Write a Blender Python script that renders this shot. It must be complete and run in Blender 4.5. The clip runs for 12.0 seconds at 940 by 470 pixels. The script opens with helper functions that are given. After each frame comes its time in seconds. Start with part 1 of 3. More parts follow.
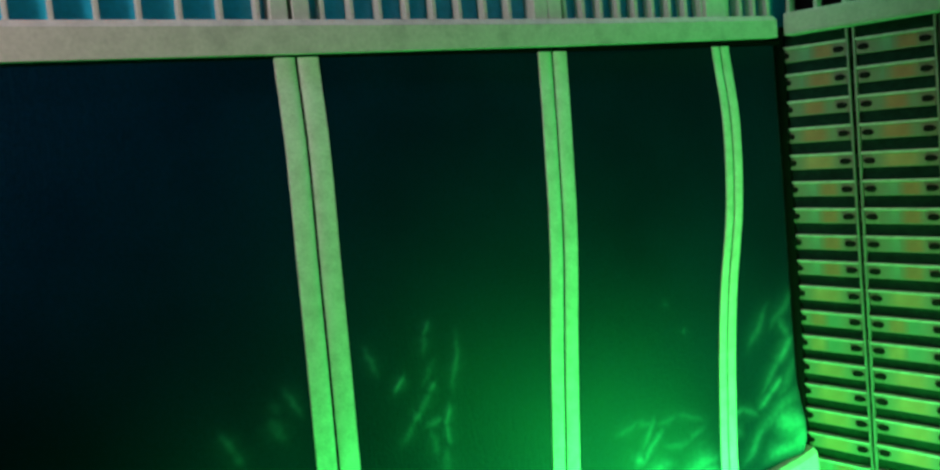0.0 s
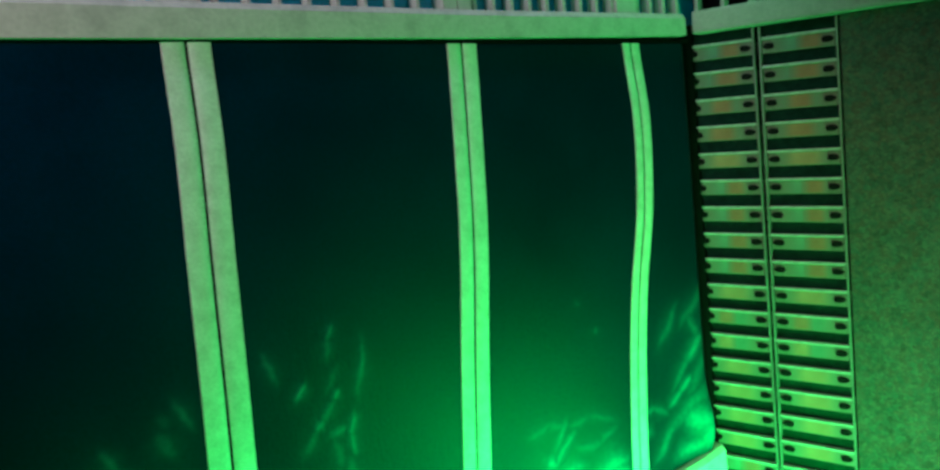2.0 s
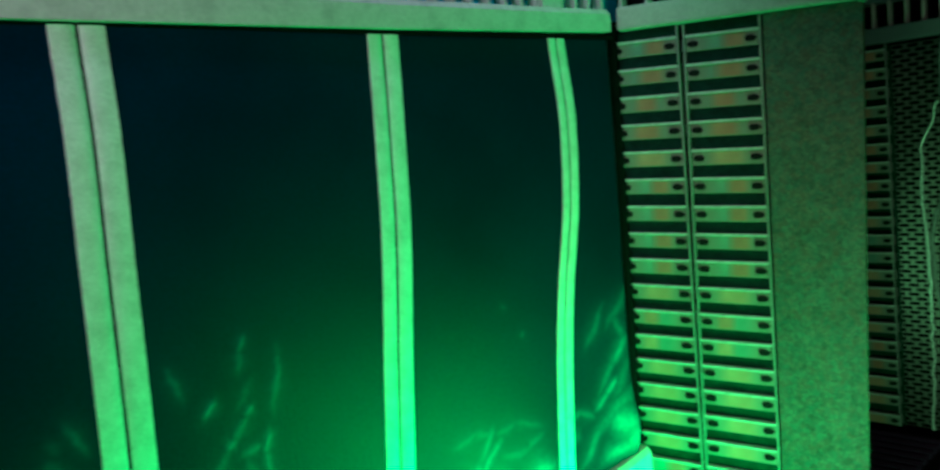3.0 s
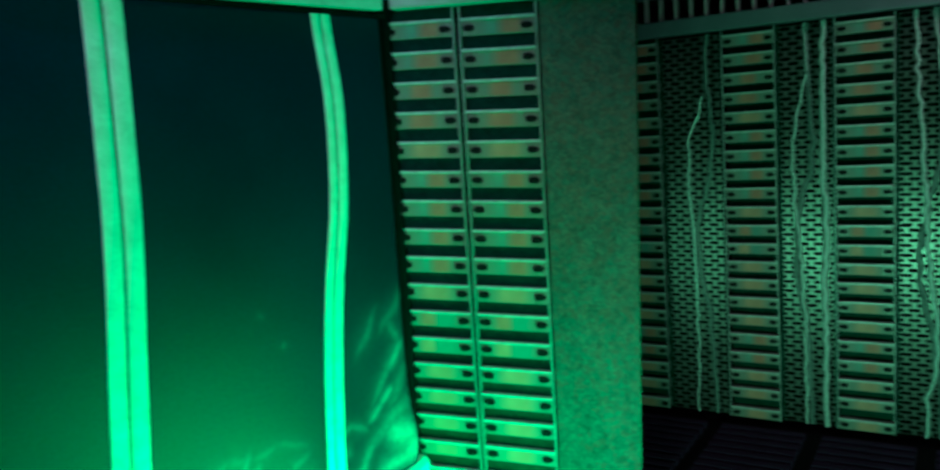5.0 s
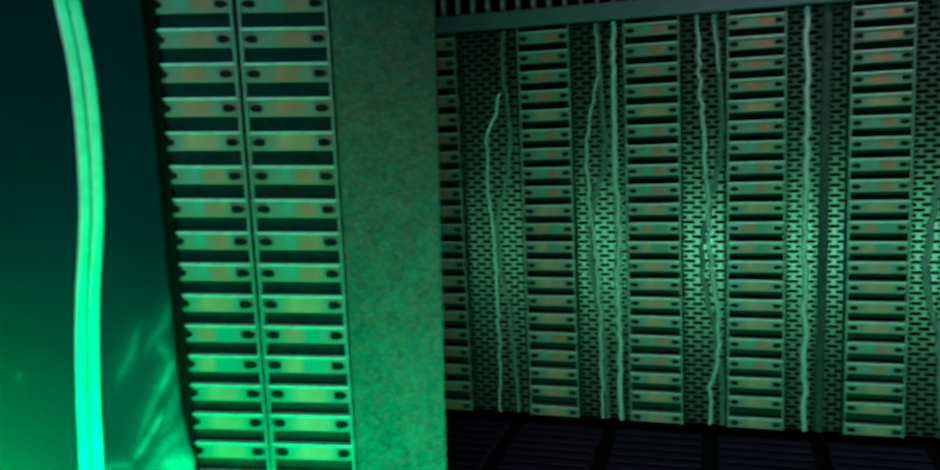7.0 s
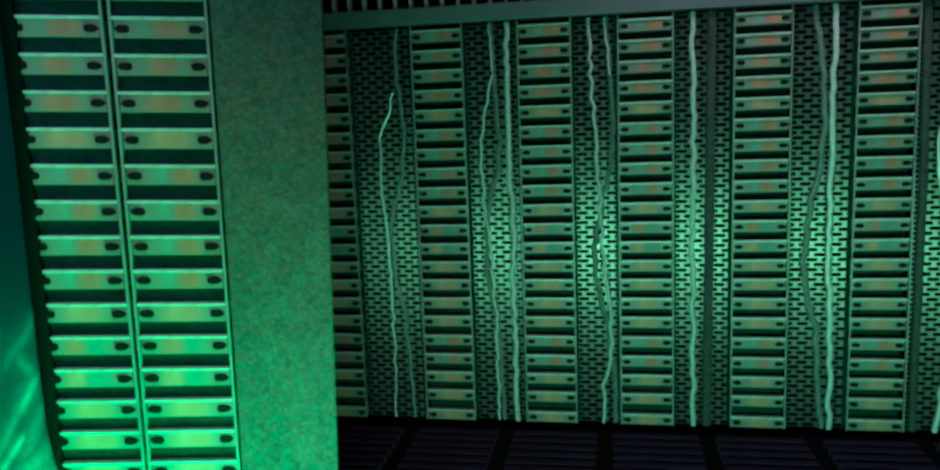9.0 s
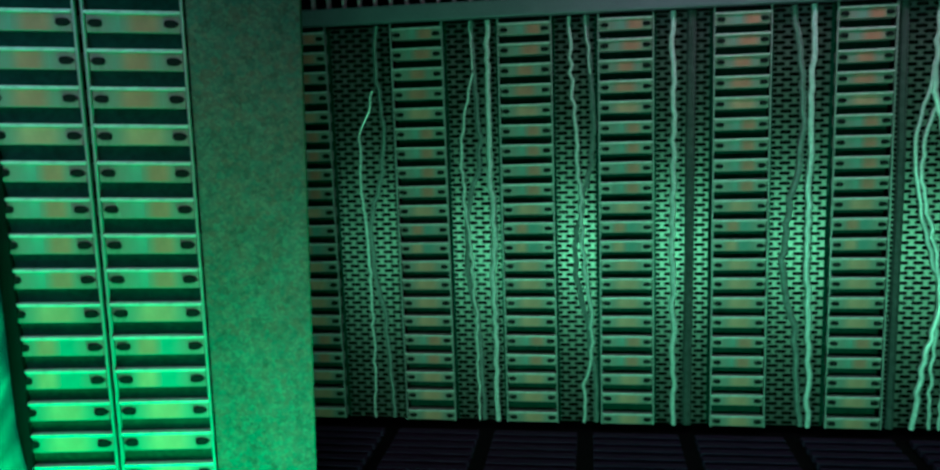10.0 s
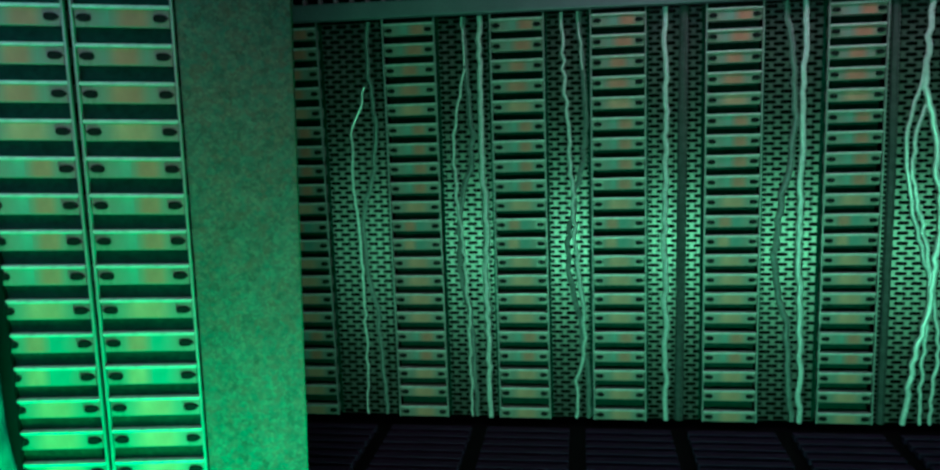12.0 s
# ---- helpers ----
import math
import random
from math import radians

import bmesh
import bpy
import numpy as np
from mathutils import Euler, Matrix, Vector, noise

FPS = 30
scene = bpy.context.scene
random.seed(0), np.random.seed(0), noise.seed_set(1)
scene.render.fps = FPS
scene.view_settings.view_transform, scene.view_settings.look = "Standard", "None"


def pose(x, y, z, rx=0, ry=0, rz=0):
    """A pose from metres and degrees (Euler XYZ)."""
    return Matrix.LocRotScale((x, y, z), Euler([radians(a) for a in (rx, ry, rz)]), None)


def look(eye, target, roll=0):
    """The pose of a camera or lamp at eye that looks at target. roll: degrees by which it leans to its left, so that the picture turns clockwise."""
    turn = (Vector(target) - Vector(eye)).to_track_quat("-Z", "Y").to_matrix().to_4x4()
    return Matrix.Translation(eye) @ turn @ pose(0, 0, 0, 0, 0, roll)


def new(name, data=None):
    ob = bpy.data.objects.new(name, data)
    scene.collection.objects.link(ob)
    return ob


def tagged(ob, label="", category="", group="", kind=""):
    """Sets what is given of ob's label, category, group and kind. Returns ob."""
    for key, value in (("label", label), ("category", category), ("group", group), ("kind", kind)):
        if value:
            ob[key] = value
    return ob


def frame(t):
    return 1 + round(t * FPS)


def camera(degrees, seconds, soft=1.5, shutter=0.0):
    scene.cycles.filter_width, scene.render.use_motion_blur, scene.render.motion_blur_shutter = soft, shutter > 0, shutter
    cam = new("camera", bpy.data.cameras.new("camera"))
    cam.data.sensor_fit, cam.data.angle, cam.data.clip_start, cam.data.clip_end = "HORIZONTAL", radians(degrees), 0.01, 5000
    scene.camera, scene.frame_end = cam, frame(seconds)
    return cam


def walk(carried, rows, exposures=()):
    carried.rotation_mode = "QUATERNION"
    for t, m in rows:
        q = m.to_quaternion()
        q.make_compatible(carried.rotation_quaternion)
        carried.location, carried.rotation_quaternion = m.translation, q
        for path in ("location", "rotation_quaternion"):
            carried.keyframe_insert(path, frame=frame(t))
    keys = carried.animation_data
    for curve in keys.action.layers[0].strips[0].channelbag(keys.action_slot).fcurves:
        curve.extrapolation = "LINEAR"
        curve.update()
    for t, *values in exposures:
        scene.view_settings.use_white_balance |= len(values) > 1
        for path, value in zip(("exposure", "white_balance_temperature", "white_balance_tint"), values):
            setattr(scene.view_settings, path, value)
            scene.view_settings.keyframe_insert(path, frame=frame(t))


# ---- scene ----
cam = camera(60.0, 12.0, soft=2.6, shutter=0.9)
PATH = [
    (0, (0.164, 0.077, 1.569), (-1.524, 1.142, 1.436), -5.5),
    (0.5, (0.15, 0.089, 1.563), (-1.513, 1.192, 1.428), -5.4),
    (1, (0.129, 0.12, 1.564), (-1.5, 1.271, 1.419), -5.3),
    (1.5, (0.112, 0.128, 1.564), (-1.484, 1.324, 1.413), -5.2),
    (2, (0.089, 0.145, 1.557), (-1.474, 1.383, 1.404), -5.2),
    (2.5, (0.005, 0.152, 1.572), (-1.48, 1.48, 1.4), -5.2),
    (3, (-0.026, 0.195, 1.561), (-1.444, 1.594, 1.384), -5.0),
    (3.2, (-0.044, 0.216, 1.561), (-1.432, 1.644, 1.378), -4.9),
    (4.8, (-0.127, 0.424, 1.569), (-1.194, 2.097, 1.321), -4.0),
    (5, (-0.106, 0.453, 1.575), (-1.139, 2.147, 1.318), -3.9),
    (5.5, (-0.132, 0.505, 1.569), (-1.05, 2.261, 1.302), -3.6),
    (6, (-0.161, 0.561, 1.559), (-0.956, 2.376, 1.285), -3.3),
    (6.5, (-0.175, 0.604, 1.556), (-0.867, 2.459, 1.274), -3.0),
    (7, (-0.19, 0.654, 1.55), (-0.774, 2.545, 1.264), -2.7),
    (7.5, (-0.191, 0.677, 1.547), (-0.679, 2.595, 1.258), -2.5),
    (9.5, (-0.195, 0.729, 1.537), (-0.509, 2.682, 1.244), -2.0),
    (10, (-0.197, 0.738, 1.533), (-0.488, 2.695, 1.239), -1.9),
    (10.5, (-0.196, 0.743, 1.531), (-0.47, 2.702, 1.236), -1.9),
    (11, (-0.195, 0.743, 1.53), (-0.459, 2.703, 1.235), -1.9),
    (11.5, (-0.194, 0.744, 1.532), (-0.464, 2.702, 1.228), -1.9),
    (12, (-0.193, 0.743, 1.529), (-0.468, 2.7, 1.227), -1.9),
]
EXPOSURES = [(0.0, -0.15, 7000, 3), (3.0, -0.05, 5700, 6), (5.0, -0.05, 4700, 12), (7.5, 0.12, 4750, 15), (9.5, 0.36, 4750, 19), (12.0, 0.36, 4750, 20)]
walk(cam, [(t, look(eye, target, roll)) for t, eye, target, roll in PATH], EXPOSURES)


# ---- light ----
world = bpy.data.worlds.new("dim_hall")
scene.world = world
world.use_nodes = True
world.node_tree.nodes["Background"].inputs[0].default_value = (0.06, 0.20, 1.0, 1)
world.node_tree.nodes["Background"].inputs[1].default_value = 0.022


def lamp(name, kind, eye, target, power, colour, size=0.3, spread=180, cone=60, blend=1.0):
    data = bpy.data.lights.new(name, kind)
    data.energy, data.color = power, colour
    if kind == "AREA":
        data.shape, data.size, data.spread = "DISK", size, radians(spread)
    else:
        data.shadow_soft_size = size
    if kind == "SPOT":
        data.spot_size, data.spot_blend = radians(cone), blend
    ob = new(name, data)
    ob.matrix_world = look(eye, target)
    return tagged(ob, kind="structure")


GREEN = (0.065, 1.0, 0.17)
lamp("green_corner_lamp", "AREA", (-0.92, 2.28, 0.16), (-1.7, 2.05, 0.85), 14.5, (0.055, 1.0, 0.17), 0.35)
foot = lamp("green_foot_lamp", "AREA", (-1.40, 1.48, 0.05), (-1.86, 1.48, 0.62), 17.2, (0.05, 1.0, 0.17), 2.1, 100)
foot.matrix_world = Matrix.Translation((-1.40, 1.48, 0.05)) @ Matrix.Rotation(radians(90 - 8), 4, "Z") @ Matrix.Rotation(radians(130), 4, "X")
foot.data.shape, foot.data.size_y = "RECTANGLE", 0.15
for eye, target, power, length, spread in (((-0.25, 1.35, 0.32), (-0.30, 4.6, 0.68), 7.4, 1.0, 80), ((1.35, 1.35, 0.34), (1.40, 4.6, 0.72), 3.3, 1.3, 60)):
    strip_light = lamp("green_light_strip", "AREA", eye, target, power, (0.32, 1.0, 0.375), length, spread)
    strip_light.data.shape, strip_light.data.size_y = "RECTANGLE", 0.12
lamp("neutral_lamp", "SPOT", (-0.9, -1.9, 2.5), (-2.05, 0.0, 2.24), 190, (1.0, 0.86, 0.92), 0.2, cone=56, blend=0.9)
lamp("green_corner_downlight", "AREA", (-1.20, 2.64, 2.50), (-1.80, 2.05, 1.5), 1.1, (0.08, 1.0, 0.24), 0.2, 110)
lamp("warm_ceiling_lamp", "SPOT", (-0.55, 0.85, 2.35), (-1.22, 2.75, 1.00), 28, (1.0, 0.66, 0.50), 0.15, cone=52, blend=1.0)
side = lamp("green_side_lamp", "AREA", (0.10, 2.40, 0.18), (-1.85, 2.35, 0.85), 10.0, GREEN, 1.2, 86)
side.data.shape, side.data.size_y = "RECTANGLE", 0.25
# Added unseen fill light that brightens the blue backing of the grille
grille_fill = lamp("grille_fill_light", "AREA", (-1.70, 1.35, 2.62), (-1.86, 1.33, 2.0), 4.2, (0.62, 0.86, 1.0), 2.6)
grille_fill.matrix_world = Matrix.Translation((-1.72, 1.35, 2.62)) @ Matrix.Rotation(radians(90 - 7), 4, "Z") @ Matrix.Rotation(radians(-18), 4, "X")
grille_fill.data.shape, grille_fill.data.size_y = "RECTANGLE", 0.08
hall = lamp("hall_ceiling_lamp", "AREA", (0.9, 4.10, 2.71), (0.8, 4.6, 1.7), 5.2, (1.0, 0.68, 0.62), 2.1, 140)
hall.data.shape, hall.data.size_y = "RECTANGLE", 0.2


# ---- materials ----
def material(name, colours, rough=0.5, metal=0.0, scale=8.0, detail=6.0, bump=0.0, bump_scale=60.0, stretch=(1, 1, 1), wear_gleam=0.25,
             specular=0.5, random_tone=0.0):
    """Two-scale noise between the colours; fine relief from a second noise."""
    m = bpy.data.materials.new(name)
    m.use_nodes = True
    nt = m.node_tree
    n, l = nt.nodes, nt.links
    bsdf = n["Principled BSDF"]
    co = n.new("ShaderNodeTexCoord")
    mp = n.new("ShaderNodeMapping")
    mp.inputs["Scale"].default_value = stretch
    l.new(co.outputs["Object"], mp.inputs["Vector"])
    big = n.new("ShaderNodeTexNoise")
    big.inputs["Scale"].default_value, big.inputs["Detail"].default_value = scale, detail
    l.new(mp.outputs[0], big.inputs["Vector"])
    ramp = n.new("ShaderNodeValToRGB")
    el = ramp.color_ramp.elements
    el[0].position, el[1].position = 0.3, 0.7
    while len(el) < len(colours):
        el.new(0.5)
    for k, c in enumerate(colours):
        el[k].position = 0.3 + 0.4 * k / max(1, len(colours) - 1)
        el[k].color = (*c, 1)
    l.new(big.outputs[0], ramp.inputs[0])
    fine = n.new("ShaderNodeTexNoise")
    fine.inputs["Scale"].default_value, fine.inputs["Detail"].default_value = bump_scale, 4
    l.new(mp.outputs[0], fine.inputs["Vector"])
    rng = n.new("ShaderNodeMapRange")
    rng.inputs[1].default_value, rng.inputs[2].default_value = 0.25, 0.75
    rng.inputs[3].default_value, rng.inputs[4].default_value = 1 - wear_gleam, 1 + wear_gleam
    l.new(fine.outputs[0], rng.inputs[0])
    mul = n.new("ShaderNodeMix")
    mul.data_type, mul.blend_type = "RGBA", "MULTIPLY"
    mul.inputs["Factor"].default_value = 1
    l.new(ramp.outputs[0], mul.inputs["A"])
    l.new(rng.outputs[0], mul.inputs["B"])
    out = mul.outputs["Result"]
    if random_tone:
        info = n.new("ShaderNodeObjectInfo")
        tone = n.new("ShaderNodeMapRange")
        tone.inputs[3].default_value, tone.inputs[4].default_value = 1 - random_tone, 1 + random_tone
        l.new(info.outputs["Random"], tone.inputs[0])
        mul2 = n.new("ShaderNodeMix")
        mul2.data_type, mul2.blend_type = "RGBA", "MULTIPLY"
        mul2.inputs["Factor"].default_value = 1
        l.new(out, mul2.inputs["A"])
        l.new(tone.outputs[0], mul2.inputs["B"])
        out = mul2.outputs["Result"]
    l.new(out, bsdf.inputs["Base Color"])
    rr = n.new("ShaderNodeMapRange")
    rr.inputs[3].default_value, rr.inputs[4].default_value = max(0.02, rough - 0.08), min(1, rough + 0.08)
    l.new(big.outputs[0], rr.inputs[0])
    l.new(rr.outputs[0], bsdf.inputs["Roughness"])
    bsdf.inputs["Metallic"].default_value = metal
    bsdf.inputs["Specular IOR Level"].default_value = specular
    if bump:
        b = n.new("ShaderNodeBump")
        b.inputs["Strength"].default_value, b.inputs["Distance"].default_value = bump, 0.004
        l.new(fine.outputs[0], b.inputs["Height"])
        l.new(b.outputs[0], bsdf.inputs["Normal"])
    return m


VINYL = material("dark_vinyl", [(0.0001, 0.0080, 0.029), (0.0002, 0.0112, 0.040)], 0.42, specular=0.30, scale=3, bump=0.25, bump_scale=100, wear_gleam=0.3)


def crease_gleam(m):
    """Pale gleam painted into the colour where the vinyl is creased (the mesh's own gleam map), broken up by a fine
    grain, and an upright weave in the relief.
    """
    nt = m.node_tree
    n, l = nt.nodes, nt.links
    bsdf = n["Principled BSDF"]
    was = bsdf.inputs["Base Color"].links[0].from_socket
    co = n.new("ShaderNodeTexCoord")
    streaked = n.new("ShaderNodeAttribute")
    streaked.attribute_name = "wear_gleam"
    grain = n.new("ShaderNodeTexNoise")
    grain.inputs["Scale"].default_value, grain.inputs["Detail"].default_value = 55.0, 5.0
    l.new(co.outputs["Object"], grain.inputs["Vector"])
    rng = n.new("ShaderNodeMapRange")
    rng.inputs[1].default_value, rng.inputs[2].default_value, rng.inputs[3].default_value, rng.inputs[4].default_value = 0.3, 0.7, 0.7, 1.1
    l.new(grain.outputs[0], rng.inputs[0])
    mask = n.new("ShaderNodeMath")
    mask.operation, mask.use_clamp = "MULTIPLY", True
    l.new(streaked.outputs["Fac"], mask.inputs[0])
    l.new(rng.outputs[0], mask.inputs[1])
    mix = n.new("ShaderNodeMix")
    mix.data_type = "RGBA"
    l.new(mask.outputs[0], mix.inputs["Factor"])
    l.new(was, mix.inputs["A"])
    # light caught by the creases, mixed into the base colour
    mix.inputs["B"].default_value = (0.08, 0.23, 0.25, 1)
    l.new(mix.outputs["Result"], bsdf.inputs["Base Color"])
    mp = n.new("ShaderNodeMapping")
    mp.inputs["Scale"].default_value = (1, 1, 0.12)
    l.new(co.outputs["Object"], mp.inputs["Vector"])
    weave = n.new("ShaderNodeTexNoise")
    weave.inputs["Scale"].default_value, weave.inputs["Detail"].default_value = 120.0, 3.0
    l.new(mp.outputs[0], weave.inputs["Vector"])
    b = n.new("ShaderNodeBump")
    b.inputs["Strength"].default_value, b.inputs["Distance"].default_value = 0.35, 0.002
    l.new(weave.outputs[0], b.inputs["Height"])
    l.new(bsdf.inputs["Normal"].links[0].from_socket, b.inputs["Normal"])
    l.new(b.outputs[0], bsdf.inputs["Normal"])


VINYL.node_tree.nodes["Principled BSDF"].inputs["Specular Tint"].default_value = (0.10, 1.0, 0.6, 1)
crease_gleam(VINYL)
CREAM = material("cream_strip", [(0.62, 0.61, 0.56), (0.74, 0.73, 0.68), (0.82, 0.80, 0.76)], 0.5, scale=22, detail=8, bump=0.2, bump_scale=140, wear_gleam=0.12)
RAIL = material("painted_rail", [(0.50, 0.43, 0.42), (0.64, 0.55, 0.535), (0.56, 0.48, 0.465)], 0.45, scale=12, detail=8, bump=0.1, bump_scale=90, wear_gleam=0.10)
# Rail paint again, darkened in colour for the weaker light at the far wall
FAR_RAIL = material("dimmed_rail", [(0.13, 0.155, 0.175), (0.18, 0.205, 0.225)], 0.5, scale=5, bump=0.1, bump_scale=90, wear_gleam=0.10)
FIN = material("fin_paint", [(0.55, 0.52, 0.48), (0.68, 0.65, 0.60)], 0.5, scale=9, wear_gleam=0.12)
BLUE = material("blue_backing", [(0.01, 0.36, 0.58), (0.015, 0.48, 0.68)], 0.35, scale=4, wear_gleam=0.15)
BLACK = material("black_metal", [(0.002, 0.002, 0.0025), (0.005, 0.005, 0.006)], 0.8, specular=0.08, scale=10, wear_gleam=0.2)
BODY = material("module_metal", [(0.235, 0.25, 0.195), (0.32, 0.335, 0.27)], 0.45, metal=0.15, scale=22, stretch=(1, 1, 0.3), bump=0.1, bump_scale=160, wear_gleam=0.18, random_tone=0.12)
LIP = material("module_lip", [(0.52, 0.57, 0.52), (0.64, 0.69, 0.64)], 0.4, metal=0.1, scale=30, wear_gleam=0.15)
UPRIGHT = material("upright_metal", [(0.30, 0.34, 0.31), (0.40, 0.44, 0.41)], 0.5, metal=0.4, scale=20, stretch=(1, 1, 0.1), wear_gleam=0.15)
RECESS = material("recess_black", [(0.007, 0.047, 0.027), (0.012, 0.066, 0.040)], 0.8, scale=12, specular=0.1, wear_gleam=0.3)
LATCH = material("latch_rubber", [(0.004, 0.006, 0.006), (0.010, 0.012, 0.011)], 0.7, specular=0.15, scale=40, wear_gleam=0.2)
PLATE = material("perforated_steel", [(0.265, 0.28, 0.235), (0.345, 0.362, 0.305)], 0.45, metal=0.85, scale=5, bump=0.08, bump_scale=120, wear_gleam=0.12)
_nt = PLATE.node_tree
_axis = _nt.nodes.new("ShaderNodeCombineXYZ")  # brushed upright: the gloss spreads sideways
_axis.inputs[0].default_value = 1.0
_nt.links.new(_axis.outputs[0], _nt.nodes["Principled BSDF"].inputs["Tangent"])
_nt.nodes["Principled BSDF"].inputs["Anisotropic"].default_value = 0.82
CABLE = material("pale_cable", [(0.72, 0.86, 0.77), (0.84, 0.94, 0.87)], 0.36, metal=0.25, scale=30, wear_gleam=0.12)
DARK_CABLE = material("dark_cable", [(0.19, 0.23, 0.21), (0.27, 0.32, 0.29)], 0.5, metal=0.35, scale=25, wear_gleam=0.2)
CONDUIT = material("black_conduit", [(0.05, 0.064, 0.058), (0.085, 0.10, 0.092)], 0.6, metal=0.0, specular=0.2, scale=25, wear_gleam=0.2)
SLAT = material("floor_slat", [(0.018, 0.010, 0.028), (0.046, 0.026, 0.062)], 0.8, specular=0.1, scale=14, stretch=(0.2, 1, 1), wear_gleam=0.3)
ROOM = material("dark_room_paint", [(0.02, 0.017, 0.016), (0.035, 0.03, 0.028)], 0.8, scale=2, wear_gleam=0.2)
SPECK = material("speckled_fabric", [(0.045, 0.058, 0.050), (0.085, 0.105, 0.092), (0.15, 0.18, 0.155)], 0.9, scale=14, detail=5, bump=0.3, bump_scale=170, wear_gleam=0.35, specular=0.15)


def speckle(m):
    """Flecks of brown, teal and pale green, each a few millimetres across, over the cloudy ground of the fabric."""
    nt = m.node_tree
    n, l = nt.nodes, nt.links
    bsdf = n["Principled BSDF"]
    was = bsdf.inputs["Base Color"].links[0].from_socket
    co = n.new("ShaderNodeTexCoord")
    warp = n.new("ShaderNodeTexNoise")
    warp.inputs["Scale"].default_value, warp.inputs["Detail"].default_value = 60.0, 3.0
    l.new(co.outputs["Object"], warp.inputs["Vector"])
    push = n.new("ShaderNodeVectorMath")
    push.operation = "MULTIPLY_ADD"
    push.inputs[1].default_value = (0.02, 0.02, 0.02)
    l.new(warp.outputs["Color"], push.inputs[0])
    l.new(co.outputs["Object"], push.inputs[2])
    for size, strength, colours in ((135.0, 0.5, [(0.05, 0.055, 0.048), (0.15, 0.10, 0.078), (0.065, 0.145, 0.12), (0.26, 0.28, 0.20), (0.09, 0.105, 0.09)]),
                                    (55.0, 0.45, [(0.06, 0.065, 0.055), (0.07, 0.15, 0.125), (0.15, 0.10, 0.08), (0.12, 0.15, 0.13)])):
        cell = n.new("ShaderNodeTexVoronoi")
        cell.inputs["Scale"].default_value = size
        l.new(push.outputs[0], cell.inputs["Vector"])
        sep = n.new("ShaderNodeSeparateColor")
        l.new(cell.outputs["Color"], sep.inputs[0])
        ramp = n.new("ShaderNodeValToRGB")
        el = ramp.color_ramp.elements
        while len(el) < len(colours):
            el.new(0.5)
        for k, c in enumerate(colours):
            el[k].position, el[k].color = k / (len(colours) - 1), (*c, 1)
        l.new(sep.outputs[0], ramp.inputs[0])
        mix = n.new("ShaderNodeMix")
        mix.data_type = "RGBA"
        mix.inputs["Factor"].default_value = strength
        l.new(was, mix.inputs["A"])
        l.new(ramp.outputs[0], mix.inputs["B"])
        was = mix.outputs["Result"]
    l.new(was, bsdf.inputs["Base Color"])


speckle(SPECK)


def soften(m, base):
    """Fades a label's colour into the metal towards its two ends."""
    nt = m.node_tree
    n, l = nt.nodes, nt.links
    bsdf = n["Principled BSDF"]
    was = bsdf.inputs["Base Color"].links[0].from_socket
    co = n.new("ShaderNodeTexCoord")
    sep = n.new("ShaderNodeSeparateXYZ")
    l.new(co.outputs["Generated"], sep.inputs[0])
    ramp = n.new("ShaderNodeValToRGB")
    el = ramp.color_ramp.elements
    el[0].position, el[1].position = 0.0, 1.0
    el[0].color = el[1].color = (0, 0, 0, 1)
    ramp.color_ramp.interpolation = "EASE"
    for p in (0.38, 0.66):
        el.new(p).color = (0.85, 0.85, 0.85, 1)
    l.new(sep.outputs[0], ramp.inputs[0])
    mix = n.new("ShaderNodeMix")
    mix.data_type = "RGBA"
    l.new(ramp.outputs[0], mix.inputs["Factor"])
    mix.inputs["A"].default_value = (*base, 1)
    l.new(was, mix.inputs["B"])
    l.new(mix.outputs["Result"], bsdf.inputs["Base Color"])


LABELS = [
    material("label_orange", [(0.54, 0.19, 0.11), (0.62, 0.25, 0.15)], 0.6, scale=16, stretch=(1, 1, 0.4), wear_gleam=0.10),
    material("label_tan", [(0.60, 0.30, 0.17), (0.68, 0.36, 0.22)], 0.6, scale=16, stretch=(1, 1, 0.4), wear_gleam=0.10),
    material("label_teal", [(0.16, 0.30, 0.25), (0.24, 0.38, 0.32)], 0.6, scale=16, stretch=(1, 1, 0.4), wear_gleam=0.10),
]
for m in LABELS:
    soften(m, (0.27, 0.285, 0.225))


# ---- mesh helpers ----
def mesh_of(bm, name, mat, smooth=False):
    me = bpy.data.meshes.new(name)
    bm.to_mesh(me)
    bm.free()
    me.materials.append(mat)
    if smooth:
        for p in me.polygons:
            p.use_smooth = True
        me.set_sharp_from_angle(angle=radians(42))
    return me


def box(bm, x0, x1, y0, y1, z0, z1, bevel=0.0):
    m = Matrix.Translation(((x0 + x1) / 2, (y0 + y1) / 2, (z0 + z1) / 2)) @ Matrix.Diagonal((x1 - x0, y1 - y0, z1 - z0, 1))
    made = bmesh.ops.create_cube(bm, size=1, matrix=m)
    if bevel:
        edges = {e for v in made["verts"] for e in v.link_edges}
        bmesh.ops.bevel(bm, geom=list(edges), offset=bevel, segments=2, affect="EDGES", profile=0.6)


def boxes(*lists, bevel=0.0):
    bm = bmesh.new()
    for b in lists:
        box(bm, *b, bevel=bevel)
    return bm


def part(name, data, mat=None, parent=None, label="", at=None, smooth=False):
    """Links a bmesh or shared mesh as one object under a thing or a part."""
    if isinstance(data, bmesh.types.BMesh):
        data = mesh_of(data, name, mat, smooth)
    ob = new(name, data)
    if parent:
        ob.parent = parent
    if at is not None:
        ob.matrix_basis = at if isinstance(at, Matrix) else Matrix.Translation(at)
    return tagged(ob, label)


